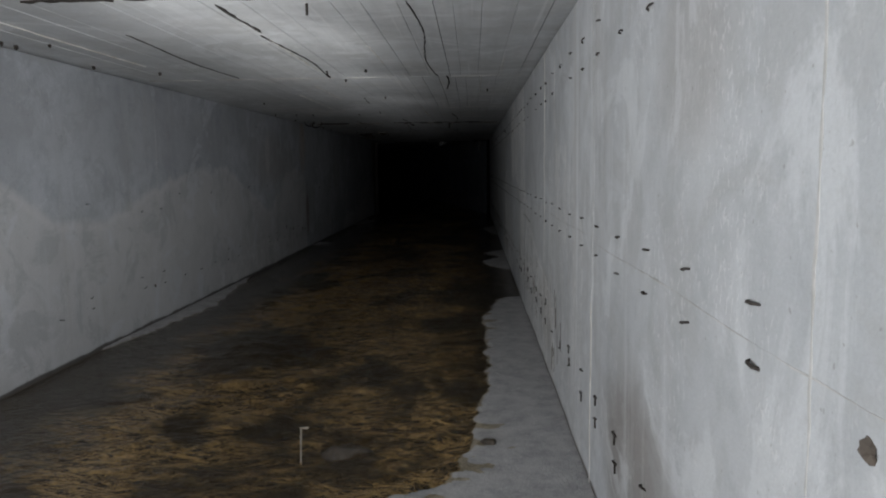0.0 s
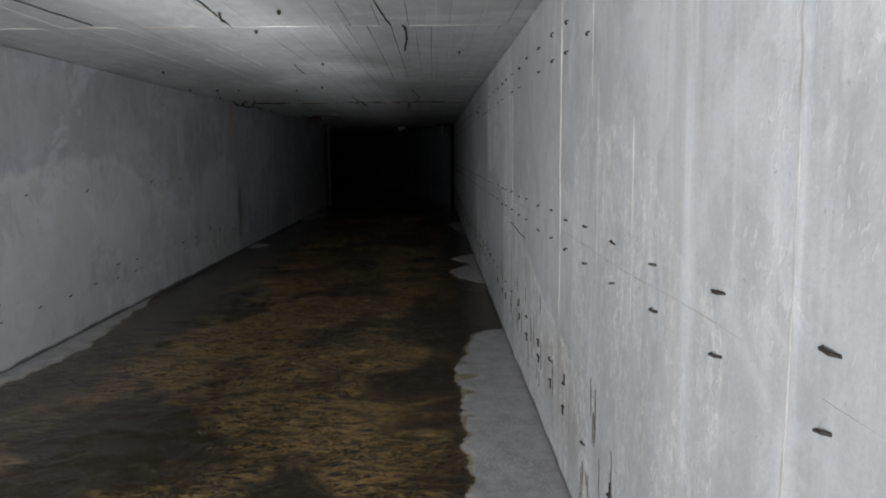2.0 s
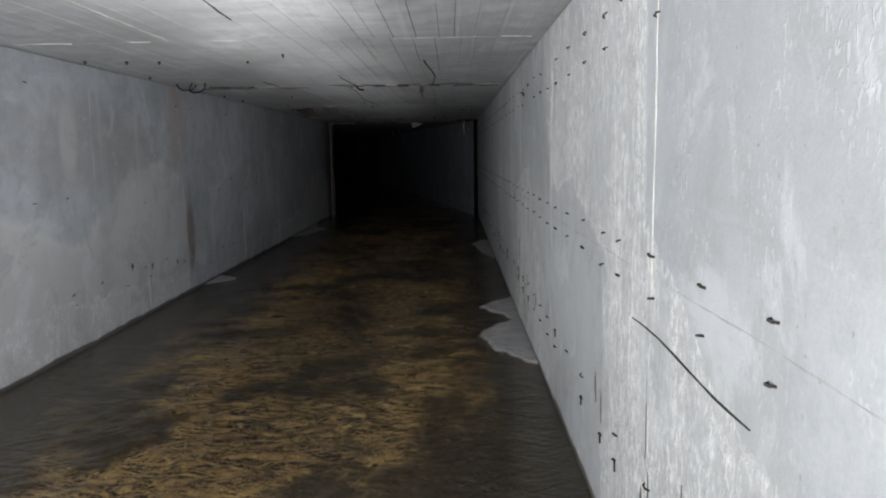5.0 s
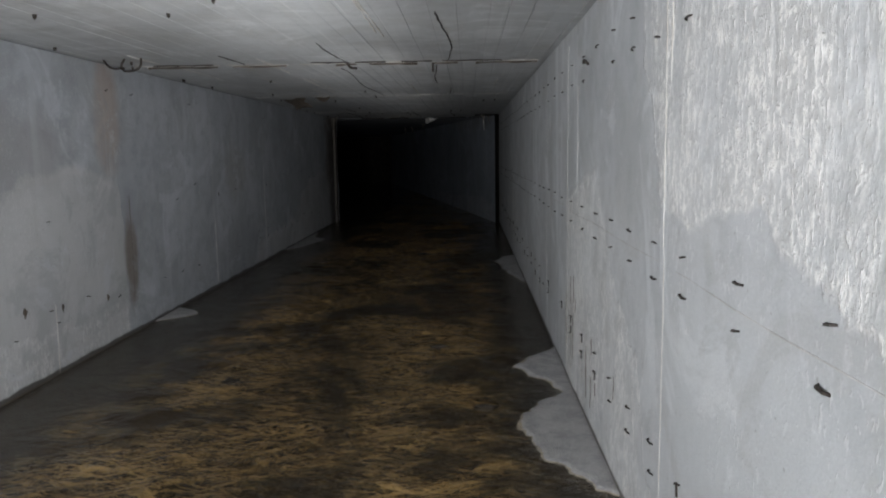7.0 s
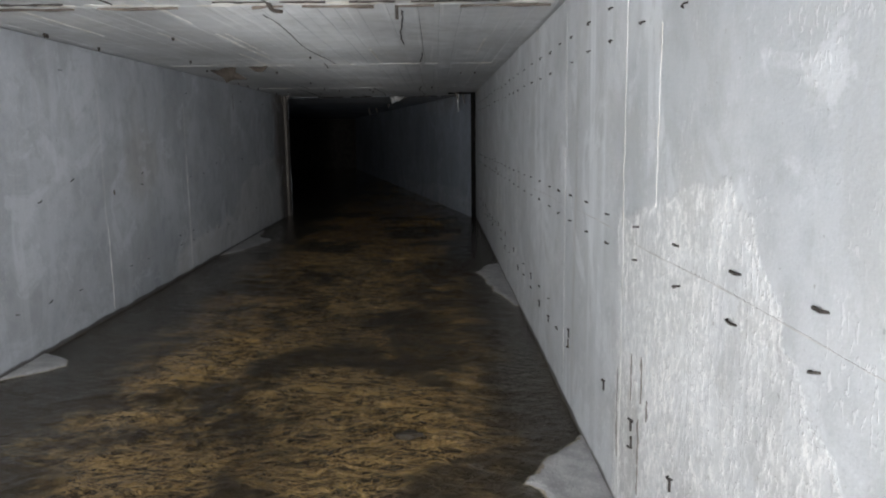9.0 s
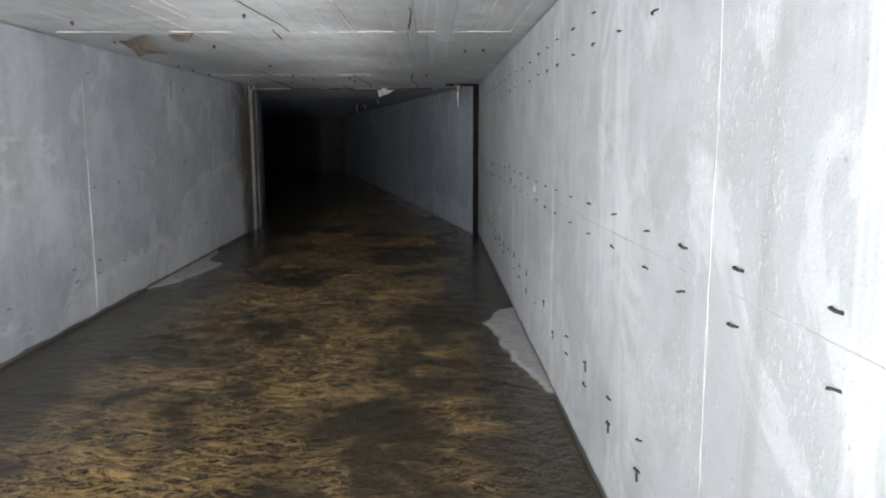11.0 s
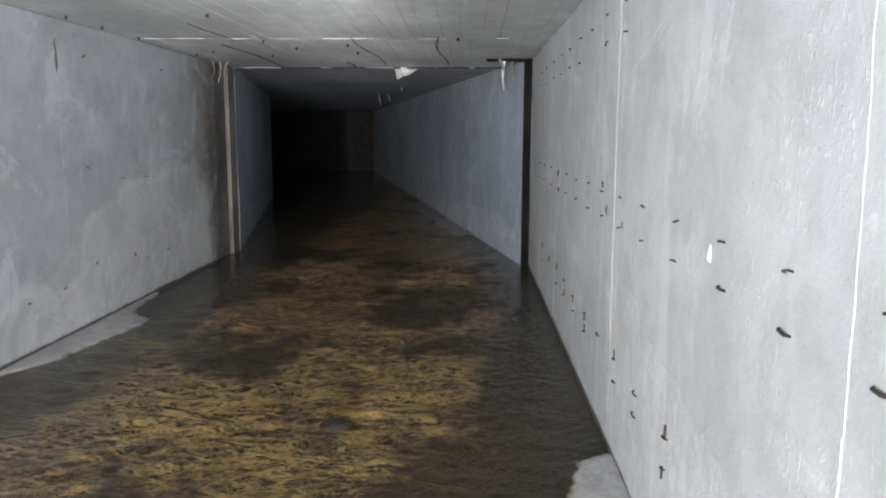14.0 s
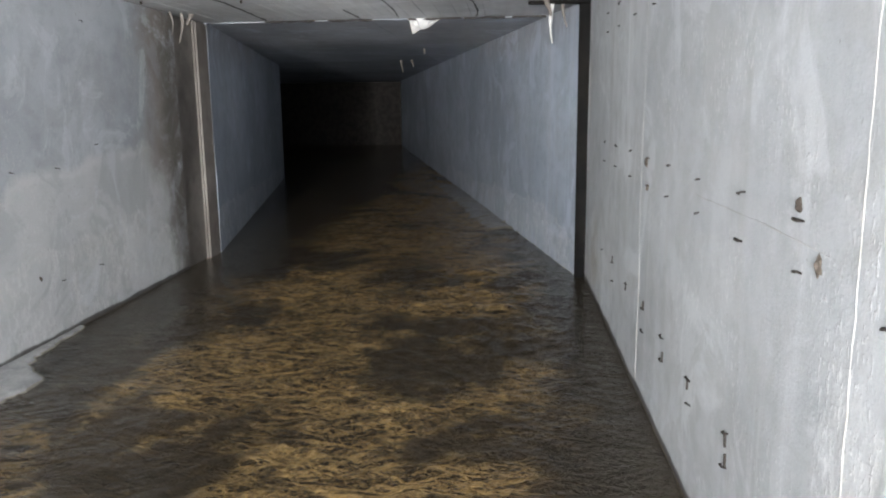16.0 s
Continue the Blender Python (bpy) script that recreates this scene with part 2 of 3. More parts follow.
# Bluer, darker concrete: the look of distance is put into its colour.
far_tint_mat = concrete("concrete far tinted", (0.37, 0.42, 0.49), (0.26, 0.30, 0.36), 0.3, 0.3, dark_foot=False,
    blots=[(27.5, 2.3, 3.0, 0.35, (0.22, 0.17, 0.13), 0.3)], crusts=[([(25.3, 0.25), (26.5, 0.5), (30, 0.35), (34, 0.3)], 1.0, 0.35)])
chalk_mat = plain("lime crust", (0.74, 0.74, 0.72), (0.50, 0.48, 0.44), 0.6, 0, 45.0, 0.006)
seam_mat = plain("seam mortar", (0.50, 0.50, 0.50), (0.34, 0.34, 0.33), 0.75, 0, 50.0)
tie_mat = plain("rusted steel", (0.05, 0.042, 0.036), (0.025, 0.02, 0.018), 0.6, 0.4, 60.0)
near_black_mat = plain("near black", (0.035, 0.03, 0.027), (0.015, 0.013, 0.012), 0.9, 0, 50.0)
joint_black_mat = plain("joint black", (0.012, 0.011, 0.010), (0.006, 0.006, 0.006), 0.9, 0, 25.0)
joint_black_mat.node_tree.nodes["Principled BSDF"].inputs["Specular IOR Level"].default_value = 0.05
damp_shade_mat = plain("damp and shaded concrete", (0.16, 0.145, 0.13), (0.07, 0.062, 0.055), 0.5, 0, 9.0, 0.01)
collar_mat = plain("stained concrete", (0.19, 0.172, 0.158), (0.10, 0.086, 0.075), 0.65, 0, 8.0, 0.01)
peel_mat = plain("rotten board", (0.12, 0.10, 0.082), (0.05, 0.04, 0.032), 0.8, 0, 30.0)
stone_mat = plain("wet stone", (0.07, 0.055, 0.04), (0.03, 0.025, 0.02), 0.3, 0, 20.0, 0.01)
stick_mat = plain("weathered wood", (0.42, 0.38, 0.32), (0.22, 0.19, 0.15), 0.7, 0, 40.0)


def bed():
    """Dark sand and silt with short crossing caustics painted into colour and bump, and pale dried silt where it stands
    clear of the water.
    """
    n = Net("sand bed with caustics")
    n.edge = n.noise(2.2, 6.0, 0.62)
    # Thin pale lines that paint focused light onto the bed.
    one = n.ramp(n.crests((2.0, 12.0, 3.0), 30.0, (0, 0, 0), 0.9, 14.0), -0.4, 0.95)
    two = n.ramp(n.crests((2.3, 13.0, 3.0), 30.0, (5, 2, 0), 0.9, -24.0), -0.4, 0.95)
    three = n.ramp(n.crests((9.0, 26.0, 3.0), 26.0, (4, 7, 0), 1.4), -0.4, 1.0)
    caustic = n.math("MAXIMUM", n.math("MAXIMUM", one, n.math("MULTIPLY", two, 0.9)), n.math("MULTIPLY", three, 0.75))
    caustic_noise = n.noise((0.9, 0.75, 1.0), 5.0, 0.62, (2, 0, 0), 0.5)
    caustic_area = n.ramp(n.math("ADD", caustic_noise, n.ramp(n.edge, 0.3, 0.7, (-0.04, 0.04))), 0.40, 0.54, (0.05, 1.0))
    sep = n.t.nodes.new("ShaderNodeSeparateXYZ")
    n.put(sep.inputs[0], n.pos)
    wob = n.math("MULTIPLY", n.math("SUBTRACT", n.edge, 0.5), 1.0)
    x = n.math("ADD", sep.outputs[0], wob)
    mid = n.math("MULTIPLY", n.ramp(x, -3.2, -2.4), n.ramp(x, -0.25, -0.7))
    caustic_area = n.math("MULTIPLY", caustic_area, mid)
    grit = n.noise(70.0, 3.0, 0.6)
    c = n.mix(mid, (0.034, 0.028, 0.022), (0.042, 0.032, 0.021))
    c = n.mix(n.math("MULTIPLY", caustic, caustic_area), c, (0.70, 0.525, 0.28))
    c = n.mix(n.math("MULTIPLY", n.ramp(grit, 0.45, 0.7), 0.4), c, (0.03, 0.022, 0.014))
    dry = n.ramp(n.math("ADD", sep.outputs[2], n.math("MULTIPLY", n.math("SUBTRACT", n.noise(28.0, 4.0, 0.6), 0.5), 0.02)), -0.016, -0.006)
    silt = n.mix(n.ramp(n.noise(7.0, 6.0, 0.65, (2, 4, 0)), 0.35, 0.65), (0.25, 0.25, 0.255), (0.37, 0.37, 0.37))
    silt = n.mix(n.math("MULTIPLY", n.ramp(grit, 0.5, 0.66), 0.35), silt, (0.55, 0.55, 0.55))
    c = n.mix(dry, c, silt)
    h = n.math("ADD", n.math("MULTIPLY", n.math("MULTIPLY", caustic, n.math("SUBTRACT", 1.0, dry)), 0.8), n.math("MULTIPLY", grit, 0.25))
    return n.done(c, n.ramp(dry, 0.0, 1.0, (0.8, 0.5)), h, 0.035, 0.9)


def water():
    n = Net("brown water")
    fine = n.noise((26.0, 34.0, 10.0), 4.0, 0.6, warp=0.5)
    fine = n.math("ADD", n.math("MULTIPLY", fine, 0.22), n.math("ADD", n.noise((3.5, 21.0, 5.0), 2.0, 0.5, (0, 0, 0), 0.6, 24.0), n.noise((4.0, 23.0, 5.0), 2.0, 0.5, (5, 2, 0), 0.6, -33.0)))
    n.b.inputs["Transmission Weight"].default_value = 1.0
    n.b.inputs["IOR"].default_value = 1.33
    return n.done((0.84, 0.70, 0.46), 0.02, fine, 0.016, 0.7)


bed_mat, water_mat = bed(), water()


# ---- building ----
def mesh_of(name, verts, faces, mat, smooth=True):
    me = bpy.data.meshes.new(name)
    me.from_pydata(verts, [], faces)
    me.polygons.foreach_set("use_smooth", [smooth] * len(me.polygons))
    me.materials.append(mat)
    me.update()
    return me


def part(name, bm, material, parent, label=""):
    me = bpy.data.meshes.new(name)
    bmesh.ops.recalc_face_normals(bm, faces=bm.faces[:])
    bm.to_mesh(me)
    bm.free()
    me.materials.append(material)
    ob = new(name, me)
    ob.parent = parent
    return tagged(ob, label)


def box(bm, a, b, bevel=0.0):
    got = bmesh.ops.create_cube(bm, size=1)["verts"]
    for v in got:
        v.co = Vector([(a[i] + b[i]) / 2 + v.co[i] * (b[i] - a[i]) for i in range(3)])
    if bevel:
        edges = list({e for v in got for e in v.link_edges})
        bmesh.ops.bevel(bm, geom=edges, offset=bevel, segments=2, affect="EDGES")
    return got


def grid(us, vs, place):
    """Rows of verts and quads over us x vs."""
    verts = [place(u, v) for u in us for v in vs]
    k = len(vs)
    faces = [(i * k + j, i * k + j + 1, (i + 1) * k + j + 1, (i + 1) * k + j) for i in range(len(us) - 1) for j in range(k - 1)]
    return verts, faces


def slab(name, us, vs, front, back, mat, label):
    """A wall with an uneven face and real thickness: face and back are grids, closed round the rim."""
    verts, faces = grid(us, vs, front)
    n, k, m = len(verts), len(vs), len(us)
    rim = [j for j in range(k)] + [i * k + k - 1 for i in range(1, m)] + [(m - 1) * k + j for j in range(k - 2, -1, -1)] + [i * k for i in range(m - 2, 0, -1)]
    q = len(rim)
    verts += [verts[i] for i in rim] + [back(*verts[i]) for i in rim]
    faces += [(n + i, n + q + i, n + q + (i + 1) % q, n + (i + 1) % q) for i in range(q)]
    faces.append(tuple(range(n + q, n + 2 * q)))
    me = mesh_of(name, verts, faces, mat)
    me.polygons.foreach_set("use_smooth", [i < (m - 1) * (k - 1) for i in range(len(faces))])
    ob = new(name, me)
    return tagged(ob, label, "wall", kind="structure")


def swell(y, z, s):
    return 0.006 * noise.noise((y * 0.7, z * 0.9, s)) + 0.0025 * noise.noise((y * 3.1, z * 2.3, s + 9))


steps = lambda a, b, d: [a + (b - a) * i / max(1, round((b - a) / d)) for i in range(max(1, round((b - a) / d)) + 1)]
ZS = steps(-0.3, H, 0.09)
east = slab("wall_east", steps(-5, JR, 0.12), ZS, lambda y, z: (swell(y, z, 1), y, z), lambda x, y, z: (0.35, y, z),
            east_mat, "streaked grey cast concrete wall with lime crusts")
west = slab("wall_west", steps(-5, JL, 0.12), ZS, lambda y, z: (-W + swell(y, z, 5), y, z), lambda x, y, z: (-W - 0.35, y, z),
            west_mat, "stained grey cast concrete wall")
bm = bmesh.new()
box(bm, (-W - 0.35, -5.35, -0.3), (0.35, -5.0, H))
shut = part("wall_south", bm, far_tint_mat, None)
tagged(shut, "grey concrete wall", "wall", kind="structure")

# the second and third lengths, each turned to the left
TURN2, TURN3, LONG2 = radians(11.5), radians(24), 9.6


def stretch(name, start, turn, long, side, z0, z1, label):
    d = Vector((-math.sin(turn), math.cos(turn), 0))
    out = Vector((d.y, -d.x, 0)) * side
    p = Vector(start)

    def front(u, v):
        return tuple(p + d * u + Vector((0, 0, v)) + out * swell(u, v, 3 + side + turn))

    def back(x, y, z):
        return tuple(Vector((x, y, z)) + out * 0.35)
    return slab(name, steps(0, long, 0.2), steps(z0, z1, 0.2), front, back, far_tint_mat, label)


H2 = 2.283
far_tag = "dim grey concrete wall beyond the joint"
r2, l2 = (-0.075, JR + 0.09, 0), (-W + 0.0, 26.33, 0)
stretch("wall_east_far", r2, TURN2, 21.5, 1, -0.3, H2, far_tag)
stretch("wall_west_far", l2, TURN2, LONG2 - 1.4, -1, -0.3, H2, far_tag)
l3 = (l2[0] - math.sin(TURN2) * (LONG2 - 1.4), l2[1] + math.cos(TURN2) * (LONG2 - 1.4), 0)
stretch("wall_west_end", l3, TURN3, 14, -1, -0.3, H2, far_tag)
# End wall added to close the culvert; the distant darkness is its near-black colour.
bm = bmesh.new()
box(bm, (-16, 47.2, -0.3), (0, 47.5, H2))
tagged(part("wall_north", bm, near_black_mat, None), "added end wall, painted near-black", "wall", kind="structure")

# ceiling of board-marked concrete: every board's print has its own depth
BAYS = [-5, -1.6, 1.7, 5.05, 8.4, 12.0, 15.6, 19.35, 23.45, 26.4]
rnd = random.Random(4)
verts, faces = [], []
for a, b in zip(BAYS, BAYS[1:]):
    x = -W - 0.35
    while x < 0.34:
        w = rnd.choice((0.10, 0.13, 0.15, 0.18))
        x1 = min(x + w, 0.35)
        z = H + 0.008 + rnd.uniform(-0.002, 0.002)
        e = 0.003
        i = len(verts)
        verts += [(x, a, H + 0.012), (x1, a, H + 0.012), (x1, b, H + 0.012), (x, b, H + 0.012),
                  (x + e, a + e, z), (x1 - e, a + e, z), (x1 - e, b - e, z), (x + e, b - e, z)]
        faces += [(i + 4, i + 7, i + 6, i + 5), (i, i + 4, i + 5, i + 1), (i + 1, i + 5, i + 6, i + 2), (i + 2, i + 6, i + 7, i + 3), (i + 3, i + 7, i + 4, i)]
        x = x1
i = len(verts)
verts += [(-W - 0.35, -5.35, H + 0.013), (0.35, -5.35, H + 0.013), (0.35, 26.4, H + 0.013), (-W - 0.35, 26.4, H + 0.013)]
verts += [(v[0], v[1], H + 0.4) for v in verts[i:i + 4]]
faces += [(i, i + 3, i + 2, i + 1), (i + 4, i + 5, i + 6, i + 7), (i, i + 1, i + 5, i + 4), (i + 1, i + 2, i + 6, i + 5), (i + 2, i + 3, i + 7, i + 6), (i + 3, i, i + 4, i + 7)]
roof = tagged(new("ceiling", mesh_of("ceiling", verts, faces, roof_mat, False)), "pale board-marked concrete ceiling", "ceiling", kind="structure")
verts, faces = [], []
for x in range(-16, 1):
    z = H2 + rnd.uniform(-0.003, 0.003)
    i = len(verts)
    verts += [(x, 26.41, z), (x + 1.0, 26.41, z), (x + 1.0, 48, z), (x, 48, z), (x, 26.41, z + 0.4), (x + 1.0, 26.41, z + 0.4), (x + 1.0, 48, z + 0.4), (x, 48, z + 0.4)]
    faces += [(i, i + 3, i + 2, i + 1), (i, i + 1, i + 5, i + 4), (i + 4, i + 5, i + 6, i + 7), (i + 2, i + 3, i + 7, i + 6), (i + 1, i + 2, i + 6, i + 5), (i + 3, i, i + 4, i + 7)]
tagged(new("ceiling_far", mesh_of("ceiling_far", verts, faces, far_tint_mat, False)), "dim concrete ceiling beyond the joint", "ceiling", kind="structure")

# ---- floor: bed under the water, with drifts of silt that stand clear of it along the walls ----
EAST_EDGE = [(-5, 0.75), (3.0, 0.9), (4.6, 0.9), (4.72, 0.68), (5.2, 0.56), (6.4, 0.45), (7.7, 0.43), (8.7, 0.46), (9.5, 0.30), (9.85, 0.2), (10.0, -0.2), (12.1, -0.2),
             (12.3, 0.12), (12.8, 0.34), (13.15, 0.40), (13.5, 0.28), (13.7, 0.10), (13.85, 0.12), (14.1, 0.25), (14.3, 0.36), (14.6, 0.2), (14.9, -0.05),
             (17.7, -0.2), (17.9, 0.06), (18.5, 0.17), (19.62, 0.29), (20.05, 0.16), (20.25, -0.1), (60, -0.2)]
WEST_EDGE = [(-5, -0.1), (6.8, -0.1), (7.9, 0.10), (9.4, 0.26), (10.8, 0.12), (11.5, 0.05), (11.9, -0.1), (15.8, -0.1), (16.0, 0.12), (16.2, 0.32),
             (16.4, 0.2), (16.6, -0.1), (20.9, -0.1), (21.4, 0.18), (22.17, 0.33), (22.6, 0.39), (22.85, 0.14), (23.6, 0.05), (24, -0.2), (60, -0.2)]


def edge_at(table, y):
    for (a, u), (b, v) in zip(table, table[1:]):
        if a <= y <= b:
            return u + (v - u) * (y - a) / (b - a)
    return -0.2


def floor_z(x, y):
    e, w = edge_at(EAST_EDGE, y), edge_at(WEST_EDGE, y)
    rag = 0.05 * noise.noise((x * 5, y * 5, 2)) + 0.03 * noise.noise((x * 16, y * 16, 5))
    d = max(e + x, w - (x + W)) + rag          # how far inside a drift
    dry = min(1.0, max(0.0, d / 0.05 + 0.5))
    deep = -0.035 + 0.014 * noise.noise((x * 1.7, y * 1.2, 8))
    return deep * (1 - dry) + dry * (0.007 + 0.004 * noise.noise((x * 3, y * 3, 1)))


xs, ys = steps(-W - 0.02, 0.02, 0.026), steps(-5, 2.6, 0.25) + steps(2.6, 25.5, 0.026)[1:]
verts, faces = grid(ys, xs, lambda y, x: (x, y, floor_z(x, y)))
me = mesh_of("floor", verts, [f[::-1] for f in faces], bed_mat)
floor = tagged(new("floor", me), "gravel culvert floor with silt drifts along the walls", "floor", kind="structure")


def floor_far_z(x, y):
    d = (x - (r2[0] - (y - r2[1]) * math.tan(TURN2)))          # distance past the east wall's foot
    shelf = 0.35 if 27.8 < y < 33 else -0.2
    dry = min(1.0, max(0.0, (d + shelf + 0.06 * noise.noise((x * 4, y * 4, 3))) / 0.06))
    return -0.03 * (1 - dry) + 0.008 * dry


verts, faces = grid(steps(25.5, 48, 0.12), steps(-16, 0.6, 0.12), lambda y, x: (x, y, floor_far_z(x, y)))
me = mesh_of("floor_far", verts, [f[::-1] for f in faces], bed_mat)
tagged(new("floor_far", me), "dark wet culvert floor beyond the joint", "floor", kind="structure")

# running water: a sum of many short crossing waves, livelier in mid-stream
rng = np.random.default_rng(7)
waves = [(lam, a, p) for lam, a, p in zip(np.exp(rng.uniform(np.log(0.07), np.log(0.42), 34)), rng.normal(1.57, 0.75, 34), rng.uniform(0, 6.28, 34))]


def ripple(X, Y):
    wx = X + 0.05 * np.sin(Y * 2.3 + 1.1) + 0.03 * np.sin(Y * 5.1 + X * 3.0)
    wy = Y + 0.06 * np.sin(X * 3.1 + 0.4 * Y) + 0.04 * np.sin(X * 6.7 + Y * 1.9)
    z = sum(0.0125 * lam * np.sin(2 * np.pi / lam * (wx * np.cos(a) + wy * np.sin(a)) + p) for lam, a, p in waves)
    z = z + 0.35 * np.abs(z)
    calm = np.clip((X + W - 0.35) / 0.9, 0.12, 1) * np.clip((-X - 0.15) / 0.5, 0.12, 1)
    patch = 0.65 + 0.35 * np.sin(Y * 1.3 + 1.7 * np.sin(X * 1.4)) * np.sin(X * 2.1 + 0.9 * np.sin(Y * 0.8))
    return z * calm * patch


def sheet(name, xs, ys, label):
    Y, X = np.meshgrid(np.array(ys), np.array(xs), indexing="ij")
    Z = ripple(X, Y)
    verts = np.stack([X, Y, Z], -1).reshape(-1, 3).tolist()
    k, m = len(xs), len(ys)
    I = (np.arange(m - 1)[:, None] * k + np.arange(k - 1)[None]).reshape(-1)
    faces = np.stack([I, I + 1, I + k + 1, I + k], -1).tolist()
    ob = tagged(new(name, mesh_of(name, verts, faces, water_mat)), label, "water", kind="structure")
    ob.visible_shadow = False
    return ob


sheet("water", steps(-W - 0.02, 0.02, 0.022), steps(-5, 2.0, 0.2) + steps(2.0, 25.5, 0.022)[1:], "shallow brown rippling water over gravel")
sheet("water_far", steps(-16, 0.6, 0.08), steps(25.5, 48, 0.08), "dark rippling water beyond the joint")

# ---- fixings and marks on the east and west walls ----
def strap_mesh(seed, side_mark=False):
    """The stub of a flat form tie, standing a little out of the wall, some with a thin upright mark."""
    r = random.Random(seed)
    bm = bmesh.new()
    a, t, h = 0.024 + r.uniform(-0.006, 0.007), 0.0031, 0.008
    pts = [(0.004, -a, r.uniform(-0.003, 0.005)), (-h, -a * 0.5, 0.002), (-h * 1.1, a * 0.6, -0.001), (0.004, a, r.uniform(-0.007, 0.0))]
    rows = []
    for x, y, z in pts:
        w = t * r.uniform(0.8, 1.3)
        rows.append([bm.verts.new((x, y, z + w)), bm.verts.new((x - 0.004, y, z + w * 0.6)), bm.verts.new((x - 0.004, y, z - w)), bm.verts.new((x, y, z - w))])
    for p, q in zip(rows, rows[1:]):
        for k in range(4):
            bm.faces.new((p[k], p[(k + 1) % 4], q[(k + 1) % 4], q[k]))
    bm.faces.new(rows[0]), bm.faces.new(rows[-1][::-1])
    if side_mark:
        y, up = r.choice((-0.6, 0.0, 0.6)) * a, r.choice((-1, 1))
        box(bm, (-0.007, y - 0.0035, min(0, up * 0.045)), (0.004, y + 0.0035, max(0, up * 0.045)))
    bmesh.ops.recalc_face_normals(bm, faces=bm.faces[:])
    me = bpy.data.meshes.new("form_tie")
    bm.to_mesh(me)
    bm.free()
    me.materials.append(tie_mat)
    return me


def ribbon(name, pts, width, proud, normal, mat, parent, ragged=0.3, seed=0, label=""):
    """A raised crust or seam along pts, ragged at both edges, standing proud of the surface."""
    r = random.Random(seed)
    bm = bmesh.new()
    nrm = Vector(normal)
    rows = []
    for i, p in enumerate(pts):
        p = Vector(p)
        q = Vector(pts[min(i + 1, len(pts) - 1)]) - Vector(pts[max(i - 1, 0)])
        side = q.cross(nrm).normalized()
        w = [width * (0.5 + ragged * r.uniform(-1, 1)) for _ in range(2)]
        k = 0.25 if i in (0, len(pts) - 1) else 1.0
        h = proud * r.uniform(0.6, 1.2)
        rows.append([bm.verts.new(p - nrm * 0.01 + side * w[0] * k), bm.verts.new(p + nrm * h * 0.7 + side * w[0] * k * 0.7), bm.verts.new(p + nrm * h),
                     bm.verts.new(p + nrm * h * 0.7 - side * w[1] * k * 0.7), bm.verts.new(p - nrm * 0.01 - side * w[1] * k)])
    for a, b in zip(rows, rows[1:]):
        for k in range(4):
            bm.faces.new((a[k], a[k + 1], b[k + 1], b[k]))
        bm.faces.new((a[4], a[0], b[0], b[4]))
    bm.faces.new(rows[0]), bm.faces.new(rows[-1][::-1])
    ob = part(name, bm, mat, parent, label)
    return ob


def lump(bm, centre, size, seed, rough=0.35, cuts=2):
    """A broken, stone-like lump."""
    got = bmesh.ops.create_icosphere(bm, subdivisions=cuts, radius=1.0)["verts"]
    for v in got:
        k = 1 + rough * noise.noise(v.co * 1.6 + Vector((seed, seed * 2, 0)))
        v.co = Vector((v.co.x * size[0] * k + centre[0], v.co.y * size[1] * k + centre[1], v.co.z * size[2] * k + centre[2]))


straps = [strap_mesh(i) for i in range(6)]
side_marked = [strap_mesh(20 + i, i % 3 > 0) for i in range(8)]
rnd = random.Random(11)
TIES = [2.75, 3.2, 3.64, 4.1, 4.58, 5.02, 5.48, 5.93, 6.39, 6.84, 7.24, 7.68, 8.22, 8.65, 9.12, 9.58, 9.88, 10.34, 10.82, 11.30, 11.67, 12.08, 12.49, 12.91,
        13.36, 13.84, 14.32, 14.78, 15.24, 15.63, 16.01, 16.47, 16.94, 17.43, 17.91, 18.3, 18.72, 19.18, 19.67, 20.12, 20.57, 21.03, 21.53, 22.04, 22.5, 23.02, 23.58, 24.1]
for y in TIES:
    for z, keep in ((2.055, 0.9), (1.925, 0.9), (1.21, 1.0), (1.08, 0.97), (0.465, 0.9), (0.36, 0.9)):
        if rnd.random() > keep:
            continue
        ob = new("form_tie", rnd.choice(side_marked if z < 0.6 else straps))
        ob.parent = east
        ob.matrix_basis = pose(swell(y, z, 1), y + rnd.uniform(-0.012, 0.012), z + rnd.uniform(-0.008, 0.008), rnd.uniform(-8, 14), 0, 0)
for k in range(36):
    y = 6.8 + 0.492 * k
    for z, keep in ((2.06, 0.12), (1.215, 0.3), (1.10, 0.22), (0.47, 0.4), (0.365, 0.75)):
        if rnd.random() > keep:
            continue
        ob = new("form_tie", rnd.choice(straps))
        ob.parent = west
        ob.matrix_basis = pose(-W + swell(y, z, 5), y + rnd.uniform(-0.05, 0.05), z + rnd.uniform(-0.015, 0.015), rnd.uniform(-25, 25), 0, 180)


def upright(y, z0, z1, wall, width, proud, mat, seed, name="seam_crust"):
    x, n, s = (0, (-1, 0, 0), 1) if wall is east else (-W, (1, 0, 0), 5)
    r = random.Random(seed)
    pts = [(x + swell(y, z, s), y + 0.006 * math.sin(z * 3 + seed) + r.uniform(-0.003, 0.003), z) for z in steps(z0, z1, 0.05)]
    ribbon(name, pts, width * 0.7, proud * 0.3, n, mat, wall, 0.42, seed)


